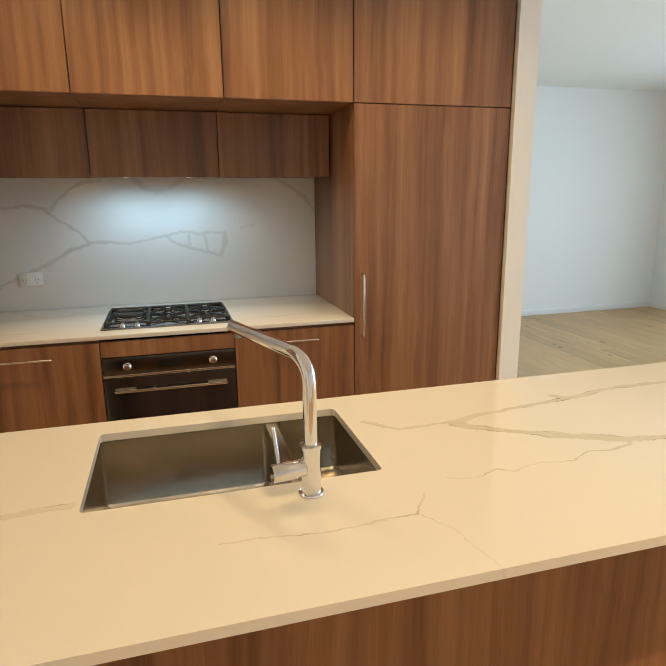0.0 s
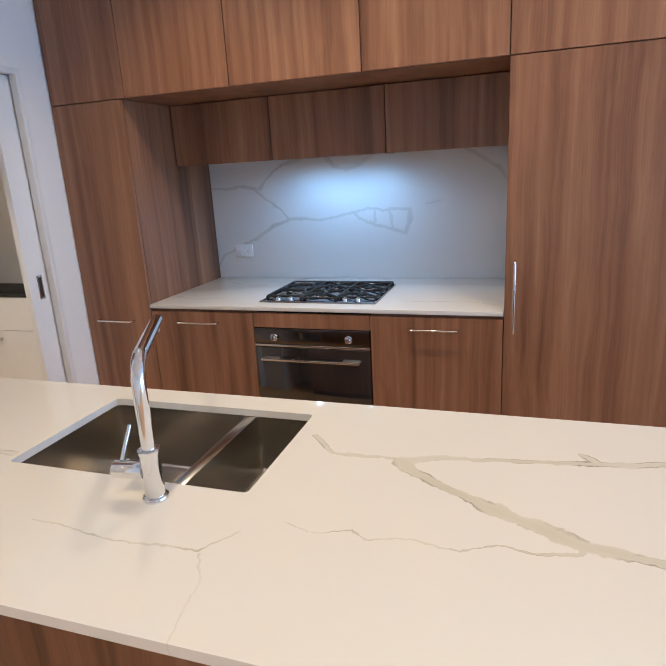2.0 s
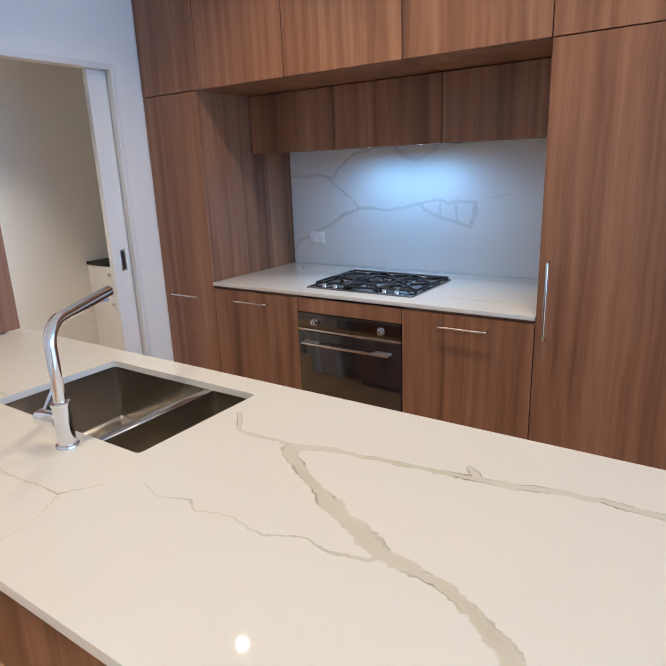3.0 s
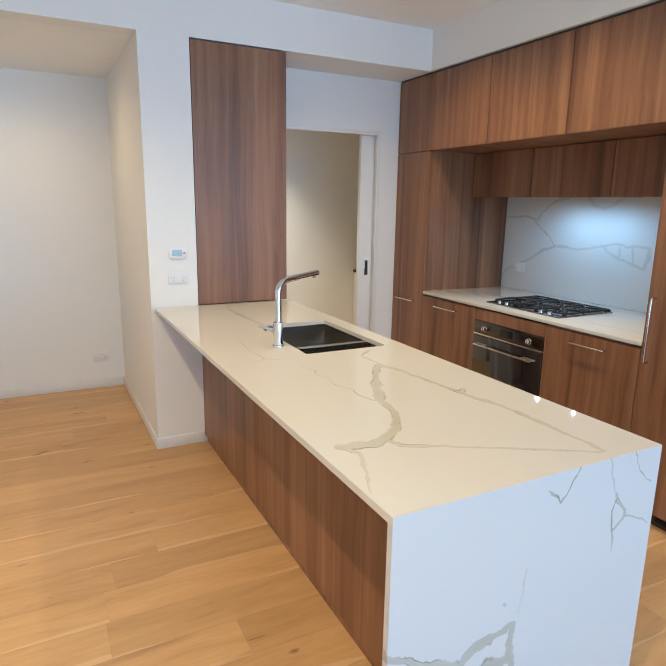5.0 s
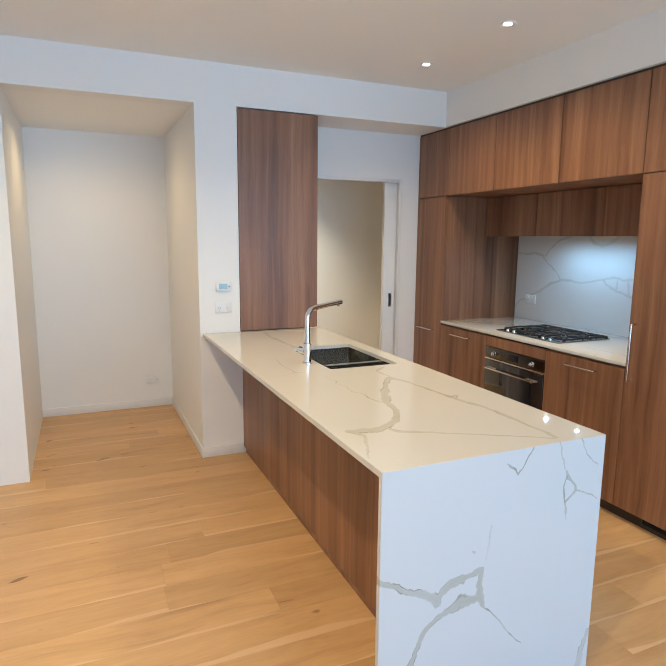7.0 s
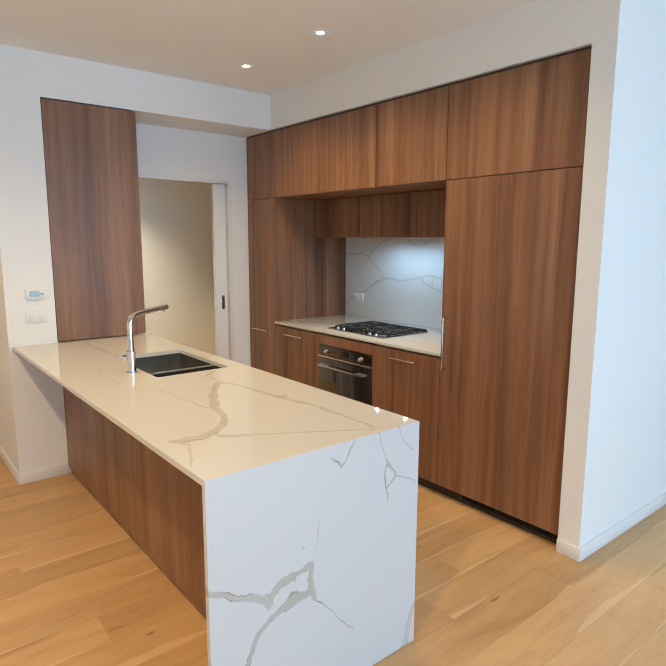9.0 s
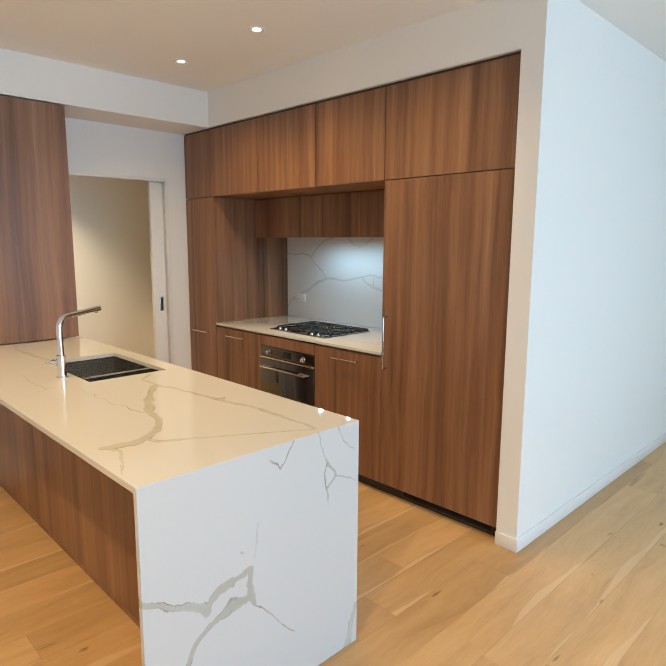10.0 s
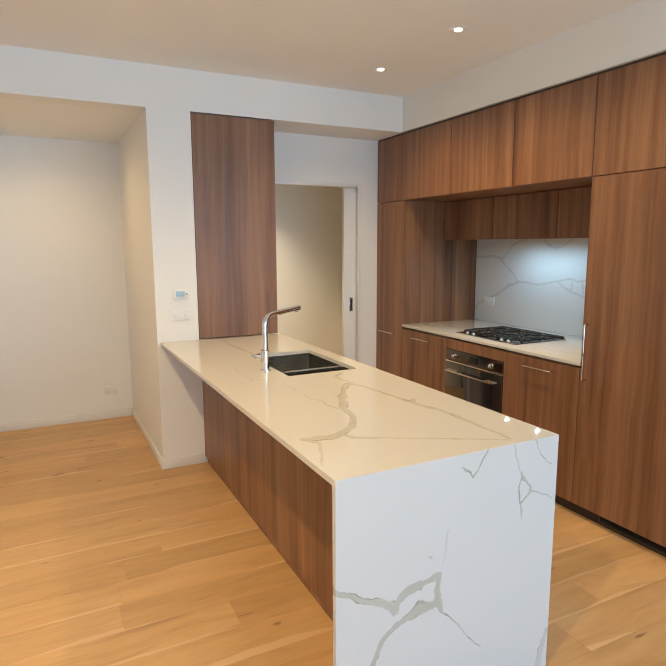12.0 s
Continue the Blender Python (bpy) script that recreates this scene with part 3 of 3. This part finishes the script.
part("slab", box_bm(NI + 0.001, NR - 0.001, 0.767, 0.787, 0.904, 1.72), SPLASH_STONE, splash)


# ---- power points ----
def power_point(name, at, yaw, label, w=0.118, h=0.074, switches=2):
    """A double power point facing local -y, centre of its back at `at`."""
    u = thing(name, at, label, "power point")
    m = pose(*at, 0, 0, yaw)

    def put(nm, bm, mat, parent, lab=""):
        bmesh.ops.transform(bm, matrix=m, verts=bm.verts)
        return part(nm, bm, mat, parent, lab)

    plate = put("plate", box_bm(-w / 2, w / 2, -0.009, 0, -h / 2, h / 2, 0.003), PLASTIC, u)
    for sx in (-1, 1):
        put("rocker", box_bm(sx * 0.022 - 0.005, sx * 0.022 + 0.005, -0.012, -0.0088, 0.012, 0.028, 0.001), PLASTIC, plate)
        for dx, dz in ((-0.008, -0.004), (0.008, -0.004), (0, -0.02)):
            put("slot", box_bm(sx * 0.030 + dx - 0.0013, sx * 0.030 + dx + 0.0013, -0.0095, -0.0088, dz - 0.005, dz + 0.005), GREYP, plate)
    return u


power_point("power_point", (-0.702, 0.767, 1.075), 0, "white double power point on the stone splashback")
power_point("power_point", (XW, -1.818, 1.085), 90, "white double power point on the wall above the island")
power_point("power_point", (-2.375, -2.16, 0.262), 90, "white power point low on the hall wall")
ctl = thing("wall_controller", (XW, -1.815, 1.229), "white wall controller with a small pale blue screen", "controller")
part("case", box_bm(XW, XW + 0.016, -1.868, -1.762, 1.198, 1.260, 0.004), PLASTIC, ctl)
part("screen", box_bm(XW + 0.0155, XW + 0.0168, -1.850, -1.790, 1.214, 1.250, 0.0005), SCREEN, ctl, "pale blue lit-looking screen")
part("button", box_bm(XW + 0.0155, XW + 0.0175, -1.784, -1.772, 1.224, 1.236, 0.0006), GREYP, ctl)

# ---- laundry cabinet, seen through the doorway ----
lc = thing("laundry_cabinet", (-2.3, 0.60, 0), "white laundry cabinet with a dark benchtop", "cabinet")
part("body", box_bm(-2.798, -1.60, 0.478, 0.798, 0.08, 0.820), TRIM, lc)
part("benchtop", box_bm(-2.798, -1.60, 0.455, 0.798, 0.8205, 0.845, 0.002), IRON, lc, "dark stone benchtop")
part("kickboard", box_bm(-2.798, -1.60, 0.52, 0.54, 0.001, 0.0795), TRIM, lc)
for x0, x1 in ((-2.796, -2.20), (-2.20, -1.602)):
    for z0, z1 in ((0.082, 0.58), (0.58, 0.817)):
        d = part("drawer_front" if z0 > 0.5 else "door", box_bm(x0 + 0.0015, x1 - 0.0015, 0.460, 0.477, z0 + 0.0015, z1 - 0.0015, 0.001, 1), TRIM, lc)
        part("knob", lathe_bm([(0.006, 0), (0.006, 0.012), (0.013, 0.014), (0.013, 0.024), (0.009, 0.027)], pose((x0 + x1) / 2, 0.4605, z1 - 0.06, 90), 16), HANDLE, d)

# ---- oven ----
oven = thing("oven", (0, 0.28, 0.195), "built-in stainless oven with dark glass and two knobs", "oven")
part("body", box_bm(-0.285, 0.285, 0.02, 0.55, 0.20, 0.79), BLACK, oven)
panel = part("control_panel", box_bm(-0.297, 0.297, -0.004, 0.018, 0.716, 0.796, 0.002), OVEN_STEEL, oven, "dark steel control panel")
part("trim_strip", box_bm(-0.297, 0.297, -0.007, 0.018, 0.703, 0.715, 0.002), HANDLE, oven, "bright metal strip")
part("display", box_bm(-0.055, 0.055, -0.0055, -0.0035, 0.732, 0.778, 0.0005), BLACK, panel, "black display")
for kx in (-0.191, 0.194):
    knob = part("knob", lathe_bm([(0.019, 0), (0.0185, 0.004), (0.0155, 0.006), (0.0145, 0.020), (0.0125, 0.022)], pose(kx, -0.004, 0.752, 90)), CHROME, panel, "round metal knob")
    part("grip", box_bm(kx - 0.0028, kx + 0.0028, -0.031, -0.0255, 0.740, 0.764, 0.001), HANDLE, knob)
odoor = part("door", box_bm(-0.297, 0.297, -0.006, 0.018, 0.198, 0.700, 0.003), OVEN_GLASS, oven, "dark mirror-like glass door")
oh = part("handle", box_bm(-0.252, 0.252, -0.050, -0.038, 0.640, 0.652, 0.003), HANDLE, odoor, "flat steel bar handle")
for hx0, hx1 in ((-0.252, -0.165), (0.165, 0.252)):
    part("bracket", box_bm(hx0, hx1, -0.040, -0.005, 0.643, 0.6525, 0.002), BRACKET, oh)

# ---- gas cooktop ----
hob = thing("gas_cooktop", (0, 0.32, 0.904), "stainless four-burner gas cooktop with black cast-iron grates", "cooktop")
X0, X1, Y0, Y1 = -0.300, 0.308, 0.088, 0.557
part("tray", join(box_bm(X0, X1, Y0, Y1, 0.9045, 0.9085, 0.0015), box_bm(X0, X1, Y0, Y0 + 0.012, 0.9085, 0.912, 0.001), box_bm(X0, X1, Y1 - 0.012, Y1, 0.9085, 0.912, 0.001),
                  box_bm(X0, X0 + 0.012, Y0 + 0.012, Y1 - 0.012, 0.9085, 0.912, 0.001), box_bm(X1 - 0.012, X1, Y0 + 0.012, Y1 - 0.012, 0.9085, 0.912, 0.001)), TRAY, hob, "brushed steel tray")
BURNERS = [(-0.185, 0.375, 0.062), (0.004, 0.440, 0.026), (0.004, 0.235, 0.034), (0.195, 0.435, 0.040), (0.195, 0.255, 0.034)]
for bx, by, br in BURNERS:
    b = part("burner", lathe_bm([(br * 1.25, 0), (br * 1.25, 0.004), (br, 0.005), (br, 0.007)], pose(bx, by, 0.9085)), CHROME, hob, "steel burner ring")
    part("burner_cap", lathe_bm([(br * 0.85, 0), (br * 0.88, 0.004), (br * 0.75, 0.007), (br * 0.2, 0.008)], pose(bx, by, 0.9155)), IRON, b, "black burner cap")
GZ = 0.923
for gx0, gx1, gy0 in ((-0.284, -0.094, 0.160), (-0.088, 0.096, 0.130), (0.102, 0.292, 0.160)):
    gy1 = 0.542
    rails = [[(gx0, gy0, GZ), (gx1, gy0, GZ)], [(gx0, gy1, GZ), (gx1, gy1, GZ)], [(gx0, gy0, GZ), (gx0, gy1, GZ)], [(gx1, gy0, GZ), (gx1, gy1, GZ)]]
    g = part("grate", join(*[pipe_bm(r, 0.0060, 6) for r in rails]), IRON, hob, "black cast-iron pan support")
    for bx, by, br in BURNERS:
        if not gx0 < bx < gx1:
            continue
        if br > 0.05:      # ring of the wok burner
            part("wok_ring", pipe_bm([(bx + 0.078 * math.cos(radians(15 * k)), by + 0.078 * math.sin(radians(15 * k)), GZ + 0.004) for k in range(25)], 0.0075, 6), IRON, g)
        for k in range(4):
            a = radians(45 + 90 * k)
            dx, dy = math.cos(a), math.sin(a)
            r0 = 0.072 if br > 0.05 else 0.020
            ex = gx1 if dx > 0 else gx0
            ey = min(max(by + (0.150 if br > 0.05 else 0.085) * (1 if dy > 0 else -1), gy0), gy1)
            mid = ((bx + dx * r0 + ex) / 2 + dy * 0.008, (by + dy * r0 + ey) / 2 - dx * 0.008, GZ + 0.006)
            part("finger", pipe_bm([(bx + dx * r0, by + dy * r0, GZ + 0.005), mid, (ex, ey, GZ)], 0.0068, 6), IRON, g)
    for fx in (gx0, gx1):
        for fy in (gy0, gy1):
            part("foot", box_bm(fx - 0.006, fx + 0.006, fy - 0.006, fy + 0.006, 0.9085, GZ), IRON, g)
for kx in (-0.205, -0.138, 0.148, 0.215):
    k = part("knob", lathe_bm([(0.020, 0), (0.020, 0.003), (0.015, 0.004), (0.0135, 0.016), (0.0115, 0.018)], pose(kx, 0.118, 0.9085)), CHROME, hob, "round chrome knob")
    part("grip", box_bm(kx - 0.0025, kx + 0.0025, 0.107, 0.129, 0.9262, 0.931, 0.001), HANDLE, k)

# ---- island ----
IX0, IX1, IY0, IY1, IZ = XW + 0.002, 1.731, -1.965, -1.090, 0.904
SX0, SX1, SY0, SY1 = -0.178, 0.454, -1.578, -1.180


def slab_with_hole(x0, x1, y0, y1, z0, z1, hx0, hx1, hy0, hy1, r, n=6):
    """A slab with a round-cornered opening through it."""
    bm = bmesh.new()
    outer = [(x0, y0), (x1, y0), (x1, y1), (x0, y1)]
    hole = []
    for cx, cy, s in ((hx0 + r, hy0 + r, 180), (hx1 - r, hy0 + r, 270), (hx1 - r, hy1 - r, 0), (hx0 + r, hy1 - r, 90)):
        hole += [(cx + r * math.cos(radians(s + 90 * i / n)), cy + r * math.sin(radians(s + 90 * i / n))) for i in range(n + 1)]
    k = n + 1
    layers = []
    for z in (z0, z1):
        layers.append(([bm.verts.new((*p, z)) for p in outer], [bm.verts.new((*p, z)) for p in hole]))
    for (o, h), flip in zip(layers, (True, False)):
        for c in range(4):
            d = (c + 1) % 4
            fan = [o[c]] + h[c * k:(c + 1) * k][::-1]
            quad = [o[c], o[d], h[d * k], h[c * k + k - 1]]
            for f in (fan, quad):
                bm.faces.new(f[::-1] if flip else f)
    (o0, h0), (o1, h1) = layers
    for a, b in ((o0, o1), (h1, h0)):
        for i in range(len(a)):
            j = (i + 1) % len(a)
            bm.faces.new((a[i], a[j], b[j], b[i]))
    bmesh.ops.recalc_face_normals(bm, faces=bm.faces[:])
    return bm


isl = thing("island_benchtop", (0.4, -1.53, 0.884), "pale veined stone island benchtop with a waterfall end", "benchtop")
part("slab", slab_with_hole(IX0, IX1 - 0.004, IY0, IY1, 0.884, IZ, SX0, SX1, SY0, SY1, 0.012), TOP_STONE, isl, "polished cream stone with beige veins")
part("waterfall_panel", join(box_bm(IX1 - 0.020, IX1 - 0.004, IY0 + 0.0005, IY1 - 0.0005, 0.002, 0.8835), box_bm(IX1 - 0.0038, IX1, IY0, IY1, 0.002, IZ, 0.001, 1)), END_STONE, isl, "stone end panel with bold veins, cool daylight tint in its colour")
ic = thing("island_cabinet", (0.4, -1.4, 0), "walnut veneer island cabinet below the stone top", "cabinet")
part("back_panel", box_bm(XW + 0.002, IX1 - 0.0205, -1.688, -1.670, 0.048, 0.8835, 0.001, 1), WOOD, ic)
part("front_panel", box_bm(XW + 0.45, IX1 - 0.0205, -1.128, -1.110, 0.09, 0.872, 0.001, 1), WOOD, ic)
part("kickboard", box_bm(XW + 0.014, IX1 - 0.0205, -1.674, -1.640, 0.001, 0.0475), WOOD, ic, "recessed walnut kickboard")
part("kickboard", box_bm(XW + 0.45, IX1 - 0.0205, -1.180, -1.165, 0.001, 0.0895), KICK, ic, "dark recessed kickboard")
part("side_panel", box_bm(IX1 - 0.0385, IX1 - 0.0208, -1.669, -1.129, 0.09, 0.8835), WOOD, ic)


# ---- sink ----
def bowl_bm(x0, x1, y0, y1, z0, z1, r, wall=0.0015, n=6):
    """An open round-cornered bowl with a soft fillet to its floor, walls of real thickness."""
    bm = bmesh.new()

    def ring(inset, z, rr):
        out = []
        for cx, cy, s in ((x0 + inset + rr, y0 + inset + rr, 180), (x1 - inset - rr, y0 + inset + rr, 270), (x1 - inset - rr, y1 - inset - rr, 0), (x0 + inset + rr, y1 - inset - rr, 90)):
            out += [bm.verts.new((cx + rr * math.cos(radians(s + 90 * i / n)), cy + rr * math.sin(radians(s + 90 * i / n)), z)) for i in range(n + 1)]
        return out

    f = 0.018
    inner = [ring(0, z1, r), ring(0, z0 + f, r)] + [ring(f * (1 - math.cos(a)), z0 + f * (1 - math.sin(a)), r) for a in (0.4, 0.8, 1.2, 1.57)]
    outer = [ring(-wall, z1, r + wall), ring(-wall, z0 - wall, r + wall)]
    for seq in (inner, outer):
        for a, b in zip(seq, seq[1:]):
            for i in range(len(a)):
                j = (i + 1) % len(a)
                bm.faces.new((a[i], a[j], b[j], b[i]))
    bm.faces.new(inner[-1]), bm.faces.new(outer[-1])
    for i in range(len(inner[0])):
        j = (i + 1) % len(inner[0])
        bm.faces.new((inner[0][i], inner[0][j], outer[0][j], outer[0][i]))
    bmesh.ops.recalc_face_normals(bm, faces=bm.faces[:])
    return bm


sink = thing("sink", (0.13, -1.376, 0.69), "undermount stainless steel sink with one and a half bowls", "sink")
DX = 0.252
part("bowl", bowl_bm(SX0 - 0.004, DX, SY0 - 0.004, SY1 + 0.004, 0.690, 0.882, 0.014), STEEL, sink, "large square-cornered steel bowl")
part("bowl", bowl_bm(DX + 0.032, SX1 + 0.004, SY0 - 0.004, SY1 + 0.004, 0.712, 0.882, 0.014), STEEL, sink, "small square-cornered steel bowl")
part("divider", box_bm(DX + 0.0005, DX + 0.0315, SY0 - 0.004, SY1 + 0.004, 0.8775, 0.8835, 0.002), STEEL, sink)
for wx, wz in ((0.03, 0.690), (0.367, 0.712)):
    w = part("waste", lathe_bm([(0.043, 0), (0.043, 0.003), (0.034, 0.0035)], pose(wx, -1.376, wz)), CHROME, sink, "round chrome waste")
    part("strainer", lathe_bm([(0.026, 0), (0.026, 0.002), (0.006, 0.004)], pose(wx, -1.376, wz + 0.0035)), KICK, w)

# ---- tap ----
TX, TY = 0.275, -1.636
tap = thing("kitchen_tap", (TX, TY, IZ), "chrome single-lever kitchen tap with a long swivel spout", "tap")
part("base_ring", lathe_bm([(0.027, 0), (0.0275, 0.003), (0.026, 0.007), (0.022, 0.009)], pose(TX, TY, IZ)), CHROME, tap)
part("body", lathe_bm([(0.0205, 0.008), (0.0205, 0.102), (0.0225, 0.103), (0.0225, 0.110), (0.018, 0.112)], pose(TX, TY, IZ)), CHROME, tap)
tip = Vector((0.156, -1.390, 1.214))
run = Vector((tip.x - TX, tip.y - TY, 0))
out = run.normalized()
bend = 0.055
zt = 1.199
pts = [Vector((TX, TY, IZ + 0.110)), Vector((TX, TY, 1.08)), Vector((TX, TY, zt - bend))]
for i in range(1, 10):
    a = radians(90 * i / 9)
    pts.append(Vector((TX, TY, zt - bend)) + out * bend * (1 - math.cos(a)) + Vector((0, 0, bend * math.sin(a))))
pts += [pts[-1].lerp(tip, 0.5), tip]
spout = part("spout", pipe_bm(pts, 0.0142, 24), CHROME, tap)
d = (tip - pts[-2]).normalized()
side = Vector((0, 0, 1)).cross(d).normalized()
part("aerator", pipe_bm([tip - d * 0.022 - Vector((0, 0, 0.012)), tip - d * 0.022 - Vector((0, 0, 0.021))], 0.0085, 16), GREYP, spout)
part("end_cap", pipe_bm([tip - d * 0.001, tip + d * 0.0015], 0.0125, 20), GREYP, spout)
v = part("valve_housing", lathe_bm([(0.0185, 0.016), (0.0185, 0.080), (0.0165, 0.083)], pose(TX, TY, 0.966, 0, -90, 8)), CHROME, tap)
part("lever", pipe_bm([(0.208, -1.640, 0.983), (0.207, -1.625, 1.005), (0.206, -1.598, 1.043)], 0.0042, 12), CHROME, v, "thin chrome pin lever")

# ---- tall cupboard above the end of the island ----
cup = thing("wall_cupboard", (-1.1, -1.40, 0.905), "tall flush walnut veneer cupboard front above the island end", "cupboard")
part("body", box_bm(-1.312, XW - 0.019, -1.697, -1.120, 0.9045, 2.436), WOOD, cup)
part("door", box_bm(XW - 0.018, XW + 0.001, -1.696, -1.108, 0.910, 2.430, 0.001, 1), WOOD, cup)

# ---- ceiling downlights ----
dl = thing("downlight", (DOWNLIGHTS[0][0], DOWNLIGHTS[0][1], H), "round white recessed downlight, lit warm", "downlight", "ceiling downlights")
part("rim", lathe_bm([(0.047, 0), (0.047, -0.003), (0.042, -0.006), (0.034, -0.0045), (0.023, -0.0012)], pose(*DOWNLIGHTS[0], H)), PLASTIC, dl)
part("diffuser", lathe_bm([(0.0225, -0.0014), (0.0215, -0.0026), (0.010, -0.0034)], pose(*DOWNLIGHTS[0], H)), LAMP, dl, "glowing warm diffuser")
for at in DOWNLIGHTS[1:]:
    copy_thing(dl, pose(*at, H))

# ---- floor boards ----
PW, PL, X_LINE = 0.19, 2.05, 0.985


def board_mesh(length):
    b = box_bm(-PW / 2 + 0.0002, PW / 2 - 0.0002, -length / 2 + 0.0002, length / 2 - 0.0002, -0.0145, 0, 0.0007, 1)
    return mesh_of("board", b, OAK, False)


board = board_mesh(PL)
KNOWN = {-1: -2.02, 0: -1.16, 3: -0.86, 5: -0.78}
rng = random.Random(4)
for i in range(-20, 28):
    xc = X_LINE + PW * (i + 0.5)
    y = KNOWN.get(i, rng.uniform(-PL, 0)) - PL * 3
    end = 0.95 if xc < 1.58 else 3.65
    while y < end:
        a, b = max(y, -5.15), min(y + PL, end)
        if b - a > 0.05:
            o = new("board", board if b - a > PL - 0.001 else board_mesh(b - a))
            o.parent = floor
            o.location = (xc, (a + b) / 2, 0)
        y += PL
